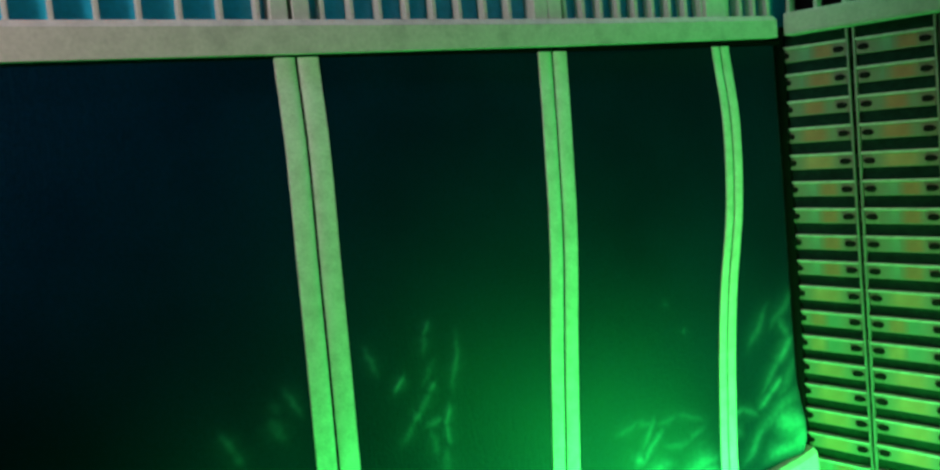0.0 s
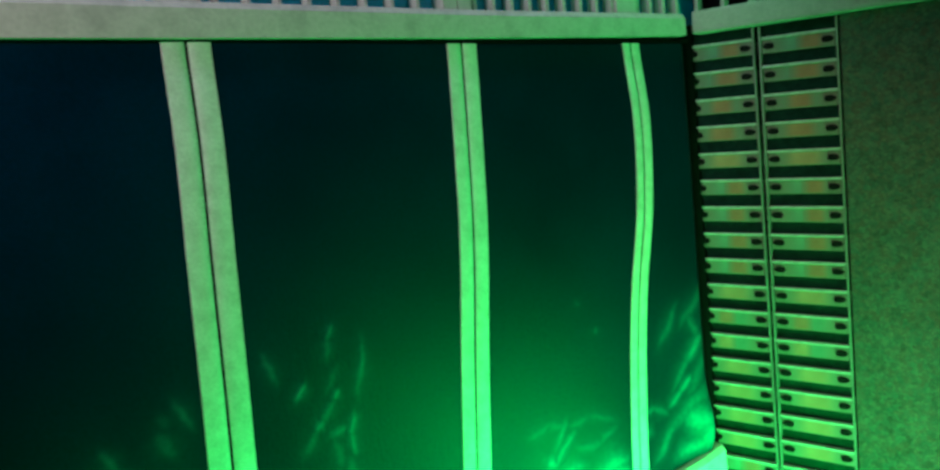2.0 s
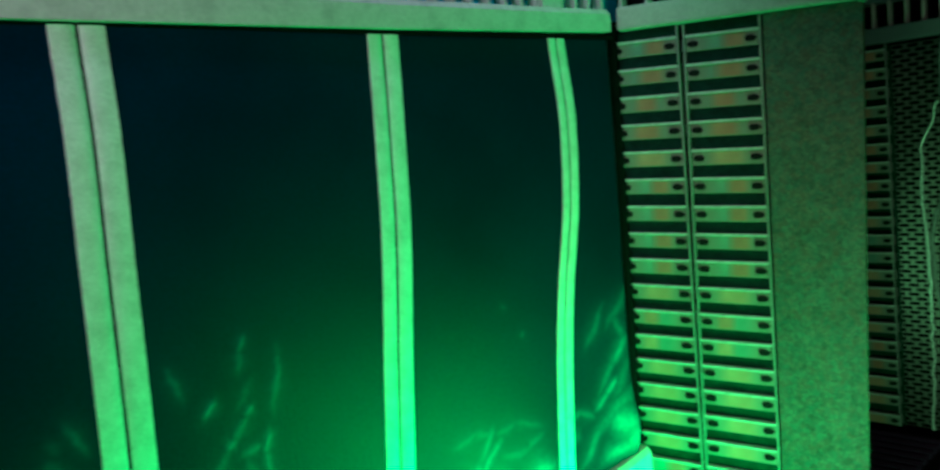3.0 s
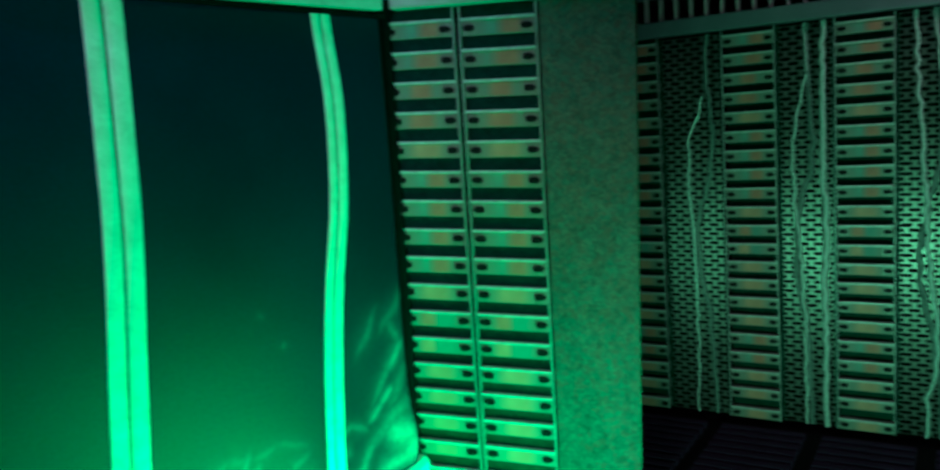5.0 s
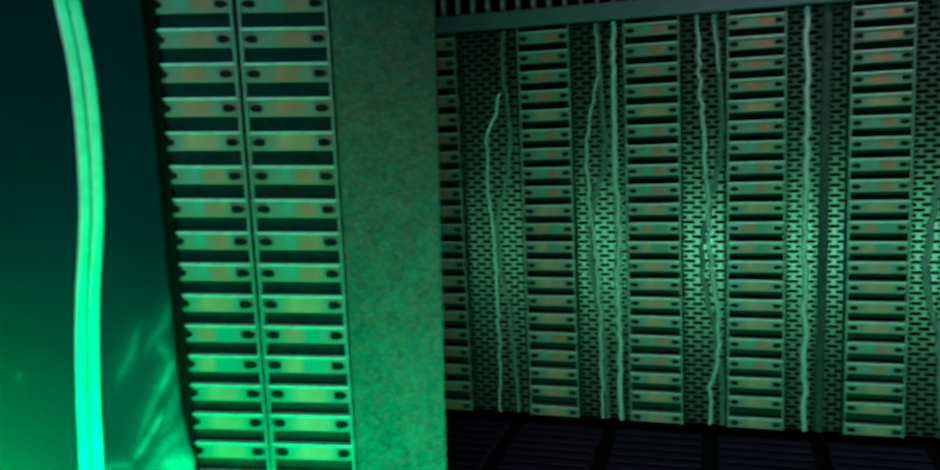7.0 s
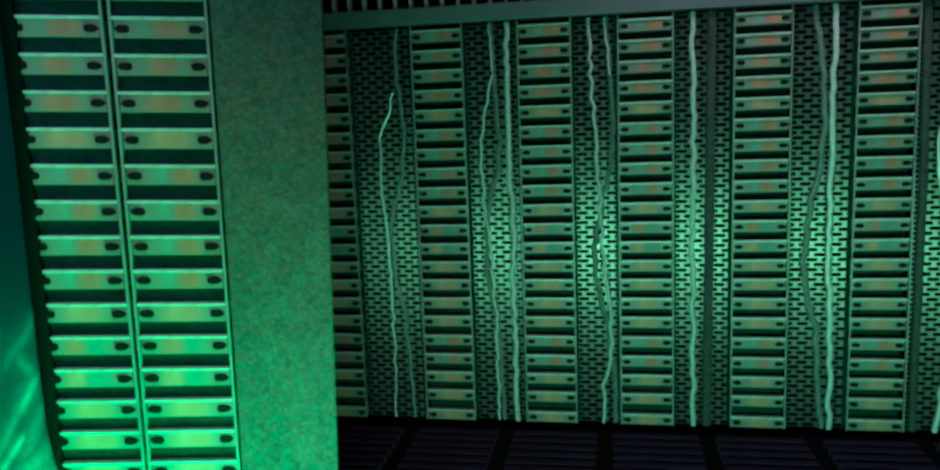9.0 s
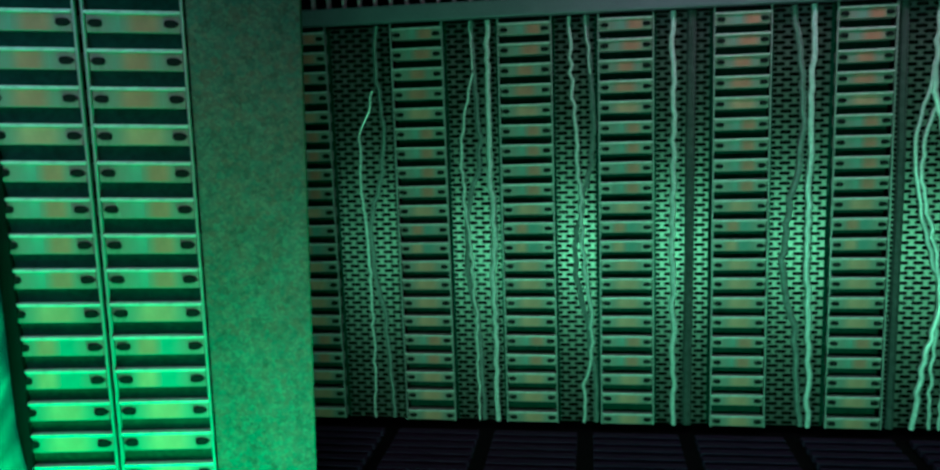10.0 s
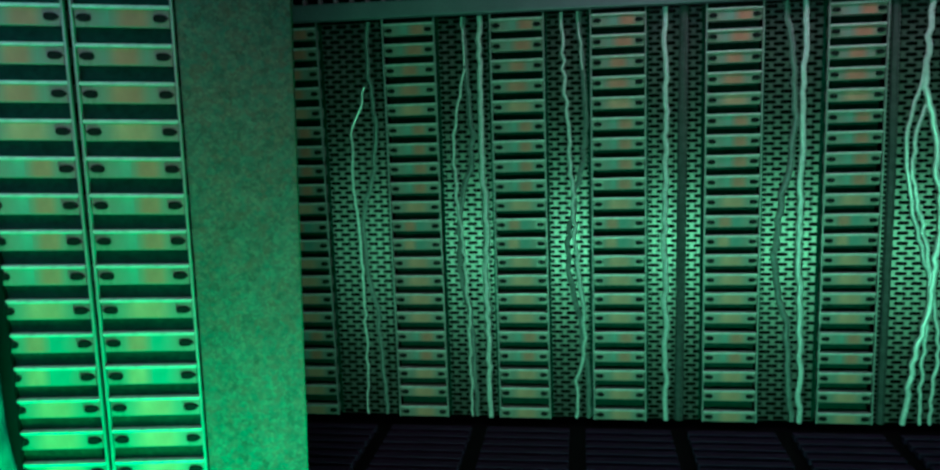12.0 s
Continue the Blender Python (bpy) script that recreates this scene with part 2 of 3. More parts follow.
def thing(name, at, label, category, group="", kind=""):
    ob = new(name)
    ob.empty_display_size = 0.05
    ob.matrix_basis = at if isinstance(at, Matrix) else Matrix.Translation(at)
    return tagged(ob, label, category, group, kind)


def smooth_line(points, value):
    """Catmull-Rom through (value, result) pairs, in rising order of value."""
    n = len(points)
    if value <= points[0][0]:
        return points[0][1]
    if value >= points[-1][0]:
        return points[-1][1]
    k = max(i for i in range(n - 1) if points[i][0] <= value)
    p = [points[min(max(j, 0), n - 1)][1] for j in (k - 1, k, k + 1, k + 2)]
    f = (value - points[k][0]) / (points[k + 1][0] - points[k][0])
    return 0.5 * (2 * p[1] + (p[2] - p[0]) * f + (2 * p[0] - 5 * p[1] + 4 * p[2] - p[3]) * f * f + (3 * p[1] - p[0] - 3 * p[2] + p[3]) * f ** 3)


def tube(points, radius, sides=8, steps=6):
    """A round cable swept along smoothed points."""
    pts = [Vector(p) for p in points]
    line = []
    for k in range(len(pts) - 1):
        p = [pts[min(max(j, 0), len(pts) - 1)] for j in (k - 1, k, k + 1, k + 2)]
        for s in range(steps):
            f = s / steps
            line.append(0.5 * (2 * p[1] + (p[2] - p[0]) * f + (2 * p[0] - 5 * p[1] + 4 * p[2] - p[3]) * f * f + (3 * p[1] - p[0] - 3 * p[2] + p[3]) * f ** 3))
    line.append(pts[-1])
    bm = bmesh.new()
    rings = []
    for k, c in enumerate(line):
        d = (line[min(k + 1, len(line) - 1)] - line[max(k - 1, 0)]).normalized()
        a = d.cross(Vector((0, 1, 0))).normalized()
        b = d.cross(a)
        rings.append([bm.verts.new(c + radius * (math.cos(2 * math.pi * i / sides) * a + math.sin(2 * math.pi * i / sides) * b)) for i in range(sides)])
    for r, q in zip(rings, rings[1:]):
        for i in range(sides):
            bm.faces.new((r[i], r[(i + 1) % sides], q[(i + 1) % sides], q[i]))
    bm.faces.new(rings[0][::-1])
    bm.faces.new(rings[-1])
    bmesh.ops.recalc_face_normals(bm, faces=bm.faces)
    return bm


# ---- the hall: floor, ceiling, closing walls ----
def slab(name, dims, mat, label, category):
    bm = boxes(dims)
    ob = new(name, mesh_of(bm, name, mat))
    return tagged(ob, label, category, kind="structure")


slab("floor", (-2.7, 3.2, -2.6, 5.1, -0.14, -0.04), BLACK, "black floor under the slatted floor panels", "floor")
slab("ceiling", (-2.7, 3.2, -2.6, 5.1, 2.75, 2.85), ROOM, "dark painted ceiling over the machine hall", "ceiling")
slab("wall_north", (-2.7, 3.2, 4.80, 4.90, -0.04, 2.75), BLACK, "black wall behind the far module racks", "wall")
slab("wall_south", (-2.7, 3.2, -2.6, -2.5, -0.04, 2.75), ROOM, "dark plain wall behind the viewer", "wall")
slab("wall_east", (3.1, 3.2, -2.5, 4.80, -0.04, 2.75), ROOM, "dark plain side wall of the hall", "wall")
slab("wall_west", (-2.7, -2.45, -2.5, 4.80, -0.04, 2.75), ROOM, "dark wall behind the padded panels", "wall")

# ---- padded wall with pale strips ----
WALL = [(-2.5, -2.37), (0.17, -2.05), (0.91, -1.965), (1.73, -1.862), (2.40, -1.752), (2.72, -1.690)]


def wall_x(y):
    return float(np.interp(y, [p[0] for p in WALL], [p[1] for p in WALL]))


STRIPS = [  # height and place along the wall of each joint, with the strip's width
    ([(0.0, 0.895), (0.8, 0.905), (1.4, 0.913), (1.7, 0.917), (1.95, 0.911)], 0.123),
    ([(0.0, 1.610), (0.62, 1.634), (0.975, 1.663), (1.355, 1.699), (1.64, 1.711), (1.95, 1.716)], 0.102),
    ([(0.0, 2.290), (0.467, 2.276), (0.86, 2.299), (1.11, 2.328), (1.38, 2.374), (1.69, 2.389), (1.95, 2.367)], 0.071),
]


def joint(k, z):
    return smooth_line(STRIPS[k][0], z)


def relief(y, z):
    """How far the padded vinyl stands out: soft bulges, and a swelling at the foot of the corner."""
    corner = math.exp(-((y - 2.60) / 0.05) ** 2 - ((z - 0.56) / 0.12) ** 2)
    return 0.008 * noise.noise(Vector((y * 1.7, z * 1.3, 0.5))) + 0.030 * corner


# creases of each panel that carry a painted gleam: place along the wall and height of both ends, strength, half width
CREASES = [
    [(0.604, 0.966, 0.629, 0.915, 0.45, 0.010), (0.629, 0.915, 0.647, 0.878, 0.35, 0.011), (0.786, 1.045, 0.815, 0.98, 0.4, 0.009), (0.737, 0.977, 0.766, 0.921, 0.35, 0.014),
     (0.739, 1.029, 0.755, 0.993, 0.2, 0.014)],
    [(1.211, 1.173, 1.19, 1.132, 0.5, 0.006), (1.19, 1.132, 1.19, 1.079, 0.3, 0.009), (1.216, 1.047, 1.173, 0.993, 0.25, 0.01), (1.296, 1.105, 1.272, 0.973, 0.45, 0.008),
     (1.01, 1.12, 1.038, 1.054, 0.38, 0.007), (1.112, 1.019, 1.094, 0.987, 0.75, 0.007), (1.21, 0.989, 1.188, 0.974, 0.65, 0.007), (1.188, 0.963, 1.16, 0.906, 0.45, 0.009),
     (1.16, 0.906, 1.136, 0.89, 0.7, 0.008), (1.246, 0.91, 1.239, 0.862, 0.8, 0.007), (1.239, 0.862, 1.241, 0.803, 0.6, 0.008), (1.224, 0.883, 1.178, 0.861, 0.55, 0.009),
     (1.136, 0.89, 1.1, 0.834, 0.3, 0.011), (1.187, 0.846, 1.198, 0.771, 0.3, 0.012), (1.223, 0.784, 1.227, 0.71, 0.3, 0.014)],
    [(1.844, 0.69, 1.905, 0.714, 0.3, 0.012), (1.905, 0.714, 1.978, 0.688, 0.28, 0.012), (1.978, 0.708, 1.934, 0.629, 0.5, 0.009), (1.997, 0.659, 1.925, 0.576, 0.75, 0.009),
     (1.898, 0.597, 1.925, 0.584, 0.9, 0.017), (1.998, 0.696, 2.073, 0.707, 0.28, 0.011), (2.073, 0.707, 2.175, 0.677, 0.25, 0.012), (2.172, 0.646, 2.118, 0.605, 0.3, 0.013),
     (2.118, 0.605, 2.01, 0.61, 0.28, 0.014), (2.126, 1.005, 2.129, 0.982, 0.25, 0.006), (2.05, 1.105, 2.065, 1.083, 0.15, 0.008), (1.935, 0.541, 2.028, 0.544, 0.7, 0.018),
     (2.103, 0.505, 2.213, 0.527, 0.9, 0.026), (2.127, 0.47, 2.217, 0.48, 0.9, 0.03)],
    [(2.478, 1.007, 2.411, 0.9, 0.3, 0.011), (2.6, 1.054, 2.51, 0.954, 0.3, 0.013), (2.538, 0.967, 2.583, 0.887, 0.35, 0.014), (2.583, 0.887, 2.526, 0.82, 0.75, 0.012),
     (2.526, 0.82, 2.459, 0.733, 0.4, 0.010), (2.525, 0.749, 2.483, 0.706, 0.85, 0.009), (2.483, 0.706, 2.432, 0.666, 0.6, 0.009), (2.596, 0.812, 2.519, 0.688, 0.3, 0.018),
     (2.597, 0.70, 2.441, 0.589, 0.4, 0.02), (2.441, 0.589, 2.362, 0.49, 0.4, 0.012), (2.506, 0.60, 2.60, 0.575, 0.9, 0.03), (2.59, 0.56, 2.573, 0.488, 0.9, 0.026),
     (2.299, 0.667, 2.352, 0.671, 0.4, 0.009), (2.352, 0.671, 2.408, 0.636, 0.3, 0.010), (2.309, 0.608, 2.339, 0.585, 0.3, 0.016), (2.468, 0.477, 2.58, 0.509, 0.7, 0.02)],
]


def wear_gleam(k, y, z):
    """How strong the painted gleam of panel k is at the places (y, z), two arrays: along its creases, fading to their
    ends.
    """
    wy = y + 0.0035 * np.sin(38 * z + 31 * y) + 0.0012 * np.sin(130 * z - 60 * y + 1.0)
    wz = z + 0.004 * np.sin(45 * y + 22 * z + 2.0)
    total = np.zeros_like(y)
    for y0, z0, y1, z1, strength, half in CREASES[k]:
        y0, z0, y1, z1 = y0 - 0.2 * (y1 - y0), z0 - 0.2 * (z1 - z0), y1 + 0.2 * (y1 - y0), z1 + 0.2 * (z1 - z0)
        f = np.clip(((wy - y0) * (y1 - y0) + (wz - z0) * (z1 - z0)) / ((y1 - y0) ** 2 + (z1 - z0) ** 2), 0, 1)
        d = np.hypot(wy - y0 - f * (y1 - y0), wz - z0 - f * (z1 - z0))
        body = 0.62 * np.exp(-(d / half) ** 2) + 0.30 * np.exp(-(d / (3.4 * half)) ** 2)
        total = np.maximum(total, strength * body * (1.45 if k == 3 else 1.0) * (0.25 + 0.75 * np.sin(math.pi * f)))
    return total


def padded_cover(k, y_of_a, y_of_b, steps, heights):
    """The vinyl of one panel: a fine sheet, pillowed at its sides, turned back round all four edges."""
    rows = []
    for z in heights:
        a, b = y_of_a(z), y_of_b(z)
        for f in steps:
            y = a + (b - a) * f
            edge = min(1.0, min(f, 1 - f) * (b - a) / 0.03)
            rows.append((wall_x(y) + 0.012 * edge ** 0.5 + relief(y, z) * edge - 16.0 * max(0.0, y - 2.585) ** 2, y, z))
    co = np.array(rows)
    streaked = wear_gleam(k, co[:, 1], co[:, 2])
    co[:, 0] += 0.0035 * np.minimum(streaked, 0.9)
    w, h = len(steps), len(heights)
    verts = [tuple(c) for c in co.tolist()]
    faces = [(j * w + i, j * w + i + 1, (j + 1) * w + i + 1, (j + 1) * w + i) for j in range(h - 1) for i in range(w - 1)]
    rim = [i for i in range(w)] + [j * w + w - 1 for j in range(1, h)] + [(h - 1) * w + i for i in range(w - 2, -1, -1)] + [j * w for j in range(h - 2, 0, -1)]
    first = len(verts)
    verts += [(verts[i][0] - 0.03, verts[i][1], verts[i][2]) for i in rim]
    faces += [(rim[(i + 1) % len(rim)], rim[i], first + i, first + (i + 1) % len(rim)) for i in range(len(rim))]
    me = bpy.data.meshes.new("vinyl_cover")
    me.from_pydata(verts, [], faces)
    me.attributes.new("wear_gleam", "FLOAT", "POINT").data.foreach_set("value", np.concatenate([streaked, np.zeros(len(rim))]).astype(np.float32))
    me.materials.append(VINYL)
    me.polygons.foreach_set("use_smooth", [True] * len(faces))
    me.set_sharp_from_angle(angle=radians(60))
    return me


def panel_bar(y0, y1, z0, z1, back, front):
    """A flat bar that follows the padded wall's line."""
    bm = bmesh.new()
    rings = []
    for y in [y0] + [p[0] for p in WALL if y0 < p[0] < y1] + [y1]:
        rings.append([bm.verts.new((wall_x(y) + x, y, z)) for x, z in ((back, z0), (front, z0), (front, z1), (back, z1))])
    for r, q in zip(rings, rings[1:]):
        for i in range(4):
            bm.faces.new((r[i], r[(i + 1) % 4], q[(i + 1) % 4], q[i]))
    bm.faces.new(rings[0][::-1])
    bm.faces.new(rings[-1])
    bmesh.ops.recalc_face_normals(bm, faces=bm.faces)
    return bm


EDGES = [lambda z: -2.4, lambda z: joint(0, z), lambda z: joint(1, z), lambda z: joint(2, z), lambda z: 2.626]
HEIGHTS = [0.02 * j for j in range(20)] + [0.40 + 0.004 * j for j in range(200)] + [1.20 + 0.015 * j for j in range(50)] + [1.944]
STEPS = [list(np.linspace(0, 0.86, 60)) + list(np.linspace(0.863, 1, 110)), list(np.linspace(0, 1, 180)), list(np.linspace(0, 1, 170)), list(np.linspace(0, 1, 84))]
PANEL_LABELS = ("dark blue-black vinyl wall panel, smooth and taut", "dark vinyl wall panel with faint painted gleam on creases low down", "dark vinyl wall panel with painted gleam on creases near its foot",
                "narrow dark vinyl panel with painted gleam on deep folds in the corner")
for k in range(4):
    panel = thing("padded_panel", (0, 0, 0), PANEL_LABELS[k], "wall panel", "padded wall panels")
    part("vinyl_cover", padded_cover(k, EDGES[k], EDGES[k + 1], STEPS[k], HEIGHTS), None, panel)
    part("backing_board", panel_bar(EDGES[k](1.0) + 0.03, EDGES[k + 1](1.0) - 0.03, 0.0, 1.94, -0.058, -0.036), BLACK, panel)
    # Black bar that stands in for the shade line below the rail
    part("rail_shade_bar", panel_bar(EDGES[k](1.945) + 0.004, EDGES[k + 1](1.945) - 0.004, 1.9455, 1.9575, -0.02, 0.016), BLACK, panel, "thin black bar for the shade line under the rail")


def strip_half(k, side):
    """One half of a pale joint strip: a pillowed band that follows the seam."""
    bm = bmesh.new()
    gap = (0.0042, 0.0036, 0.0028)[k]
    width = STRIPS[k][1] / 2 - gap
    grid = []
    for j in range(81):
        z = 1.945 * j / 80
        line = []
        for i in range(7):
            f = (0, 0.1, 0.3, 0.5, 0.7, 0.97, 1)[i]
            y = joint(k, z) + side * (gap + width * f)
            out = (0.014, 0.0165, 0.0175, 0.018, 0.0175, 0.016, 0.008)[i]
            line.append(bm.verts.new((wall_x(y) + out + relief(y, z), y, z)))
        grid.append(line)
    for r, q in zip(grid, grid[1:]):
        for i in range(6):
            bm.faces.new((r[i], r[i + 1], q[i + 1], q[i]))
    back = bmesh.ops.extrude_face_region(bm, geom=bm.faces[:])
    bmesh.ops.translate(bm, verts=[v for v in back["geom"] if isinstance(v, bmesh.types.BMVert)], vec=(-0.03, 0, 0))
    bmesh.ops.recalc_face_normals(bm, faces=bm.faces)
    return bm


def seam(k):
    """The dark line of rubber between the halves of a strip."""
    bm = bmesh.new()
    half = (0.0042, 0.0036, 0.0028)[k]
    rings = []
    for j in range(81):
        z = 1.945 * j / 80
        y = joint(k, z)
        x = wall_x(y) + relief(y, z)
        rings.append([bm.verts.new(c) for c in ((x - 0.01, y - half, z), (x + 0.0125, y - half, z), (x + 0.0125, y + half, z), (x - 0.01, y + half, z))])
    for r, q in zip(rings, rings[1:]):
        for i in range(4):
            bm.faces.new((r[i], r[(i + 1) % 4], q[(i + 1) % 4], q[i]))
    bm.faces.new(rings[0][::-1])
    bm.faces.new(rings[-1])
    bmesh.ops.recalc_face_normals(bm, faces=bm.faces)
    return bm


for k in range(3):
    strip = thing("joint_strip", (0, 0, 0), ("pale cream double strip covering a panel joint", "pale cream double strip, gently bowed, over a joint",
                                            "narrow pale cream double strip with a wavy run")[k], "wall strip", "wall joint strips")
    for side in (-1, 1):
        part("strip_half", strip_half(k, side), CREAM, strip, smooth=True)
    part("seam", seam(k), BLACK, strip, "dark seam between the two halves")


# pale wedge at the foot of the corner panel
bm = bmesh.new()
grid = []
for i in range(17):
    y = 2.42 + 0.215 * i / 16
    top = 0.425 + 0.055 * (i / 16) ** 1.3
    grid.append([bm.verts.new((wall_x(y) + out, y, z)) for out, z in ((0.0, top), (0.030, top - 0.004), (0.045, top - 0.02), (0.05, top - 0.12), (0.05, 0.0), (0.0, 0.0))])
for r, q in zip(grid, grid[1:]):
    for i in range(6):
        bm.faces.new((r[i], r[(i + 1) % 6], q[(i + 1) % 6], q[i]))
bm.faces.new(grid[0][::-1])
bm.faces.new(grid[-1])
bmesh.ops.recalc_face_normals(bm, faces=bm.faces)
tagged(new("foot_board", mesh_of(bm, "foot_board", CREAM)), "pale cream foot board with a sloping top, against the padded corner", "foot board")


# ---- rails and finned grilles ----
def along(a, b):
    """A frame at a with x towards b and y away from the viewer."""
    d = Vector((b[0] - a[0], b[1] - a[1], 0)).normalized()
    n = Vector((-d.y, d.x, 0))
    m = Matrix((d, n, (0, 0, 1))).transposed().to_4x4()
    m.translation = (a[0], a[1], 0)
    return m


def rail_bar(length, low, high):
    return boxes((0, length, -0.034, 0.03, low, high), bevel=0.010)


def wall_rail():
    """One rail that follows the bends of the padded wall."""
    profile = [(-0.03, 1.960), (0.0, 1.959), (0.0355, 1.959), (0.036, 1.961), (0.037, 2.00), (0.037, 2.026), (0.021, 2.045), (-0.03, 2.046)]
    bm = bmesh.new()
    rings = []
    for y in [p[0] for p in WALL[:-1]] + [WALL[-1][0] - 0.126]:
        rings.append([bm.verts.new((wall_x(y) + out, y, z if z > 1.99 else z + 0.0092 * (y - 1.75))) for out, z in profile])
    for r, q in zip(rings, rings[1:]):
        for i in range(8):
            bm.faces.new((r[i], r[(i + 1) % 8], q[(i + 1) % 8], q[i]))
    bm.faces.new(rings[0][::-1])
    bm.faces.new(rings[-1])
    bmesh.ops.recalc_face_normals(bm, faces=bm.faces)
    return bm


tagged(new("rail", mesh_of(wall_rail(), "rail", RAIL)), "greyish painted rail above the padded panels", "rail", "rails", "structure")


def fin(height, depth):
    return boxes((-0.0065, 0.0065, 0, depth, 0, height), bevel=0.003)


FIN_MESH = mesh_of(fin(0.30, 0.045), "fin", FIN)
POST_MESH = mesh_of(boxes((-0.024, 0.024, -0.012, 0.06, 0, 0.30), bevel=0.004), "post", FIN)
grille = thing("fin_grille", (0, 0, 0), "blue-backed grille of pale upright fins above the rail", "grille")


def at_wall(y, z, out=0.0):
    """A frame on the padded wall's line with x along the wall and y into it."""
    m = along((wall_x(y - 0.05), y - 0.05), (wall_x(y + 0.05), y + 0.05))
    m.translation = Vector((wall_x(y), y, z)) - m.to_3x3() @ Vector((0, out, 0))
    return m


for a, b in zip(WALL[:-1], WALL[1:]):
    p, q = (a[1], a[0]), (b[1], b[0])
    part("blue_backing", boxes((0, math.hypot(q[0] - p[0], q[1] - p[1]), 0.050, 0.075, 2.0, 2.6)), BLUE, grille, "teal-blue backing sheet", along(p, q))
fins = [0.239 - 0.0965 * k for k in range(12)] + [0.335, 0.436, 0.534, 0.631, 0.732, 0.828]
fins += [1.004 + 0.0835 * k for k in range(8)] + [1.785 + 0.0665 * k for k in range(9)] + [2.425, 2.482, 2.54, 2.60]
for y in fins:
    part("fin", FIN_MESH, None, grille, at=at_wall(y, 2.04))
for k in range(3):
    for d in (-0.030, 0.030):
        part("post", POST_MESH, None, grille, at=at_wall(joint(k, 1.95) + d * (1, 0.85, 0.65)[k], 2.04))

# ---- module racks ----
ROWS = 21
MODULE_W = 0.236
# per row: label colour, where it begins and ends across the face
ROW_LABELS = [(0, .48, .88), (0, .36, .86), (0, .28, .72), (0, .20, .76), (1, .18, .84), (0, .46, .82), (0, .46, .80), (0, .46, .82), (0, .44, .80), (1, .18, .82),
              (0, .20, .52), (1, .18, .50), (1, .18, .80), (1, .16, .84), (1, .18, .84), (1, .18, .82), (0, .44, .82), (0, .42, .78), (1, .26, .84), (1, .18, .84), (1, .22, .82)]


def latch_mesh():
    """A dark oval, pointed at its outer end."""
    bm = bmesh.new()
    ring = []
    for k in range(12):
        a = 2 * math.pi * k / 12
        x, z = math.copysign(abs(math.cos(a)) ** 0.7, math.cos(a)) * 0.0190, math.copysign(abs(math.sin(a)) ** 0.7, math.sin(a)) * 0.0115
        ring.append((x + (0.005 if k == 0 else 0), z))
    front = [bm.verts.new((x * 0.85, -0.006, z * 0.85)) for x, z in ring]
    back = [bm.verts.new((x, 0.004, z)) for x, z in ring]
    bm.faces.new(front)
    for i in range(12):
        bm.faces.new((front[i], front[(i + 1) % 12], back[(i + 1) % 12], back[i]))
    bmesh.ops.recalc_face_normals(bm, faces=bm.faces)
    return mesh_of(bm, "latch", LATCH)


LATCH_MESH = latch_mesh()
BODY_MESH = mesh_of(boxes((0, MODULE_W, 0, 0.058, -0.0555, -0.008), bevel=0.003), "module", BODY)
LIP_MESH = mesh_of(boxes((-0.002, MODULE_W + 0.002, -0.010, 0.012, -0.009, 0), bevel=0.002), "lip", LIP)
LABEL_MESHES = [mesh_of(boxes((MODULE_W * a, MODULE_W * b, -0.0011, 0.002, -0.052, -0.010)), "label", LABELS[c]) for c, a, b in ROW_LABELS]
TEAL_MESH = mesh_of(boxes((MODULE_W * 0.20, MODULE_W * 0.80, -0.0005, 0.002, -0.053, -0.0095)), "label", LABELS[2])
UPRIGHT_MESH = mesh_of(boxes((-0.003, 0.003, -0.008, 0.008, 0.0, 1.98), bevel=0.001), "upright", UPRIGHT)
BACK_MESHES = {depth: mesh_of(boxes((-0.003, MODULE_W + 0.003, depth, depth + 0.02, 0.0, 1.97)), "back_plate", RECESS) for depth in (0.012, 0.07)}


def module_rack(m, top, pitch, label, dip=0.0, first=True, depth=0.07, sag=((0, 0.003), (8, 0.004), (11, 0.008), (13, 0.0135), (15, 0.016), (17, 0.010), (19, 0.008), (20, -0.002))):
    """A column of modules; sag: by how much a row sits off the even pitch."""
    rack = thing("module_rack", m, label, "module rack", "module racks")
    if first:
        part("upright", UPRIGHT_MESH, None, rack, at=(-0.006, 0, 0))
    part("upright", UPRIGHT_MESH, None, rack, at=(MODULE_W + 0.006, 0, 0))
    part("back_plate", BACK_MESHES[depth], None, rack)
    rng = random.Random(7)
    for r in range(ROWS):
        z = top - r * pitch + float(np.interp(r, [p[0] for p in sag], [p[1] for p in sag]))
        if z < 0.01:
            break
        body = part("module", BODY_MESH, None, rack, at=pose(rng.uniform(-0.0008, 0.0008), rng.uniform(0, 0.003), z, 0, dip + rng.uniform(-0.15, 0.15), 0))
        part("lip", LIP_MESH, None, body)
        part("label", TEAL_MESH, None, body, "faded teal label")
        part("label", LABEL_MESHES[r], None, body, "worn orange-brown label")
        part("latch", LATCH_MESH, None, body, at=Matrix.Translation((0.024, 0, -0.0315)) @ Matrix.Rotation(math.pi, 4, "Y"))
        part("latch", LATCH_MESH, None, body, at=(MODULE_W - 0.024, 0, -0.0315))
    return rack


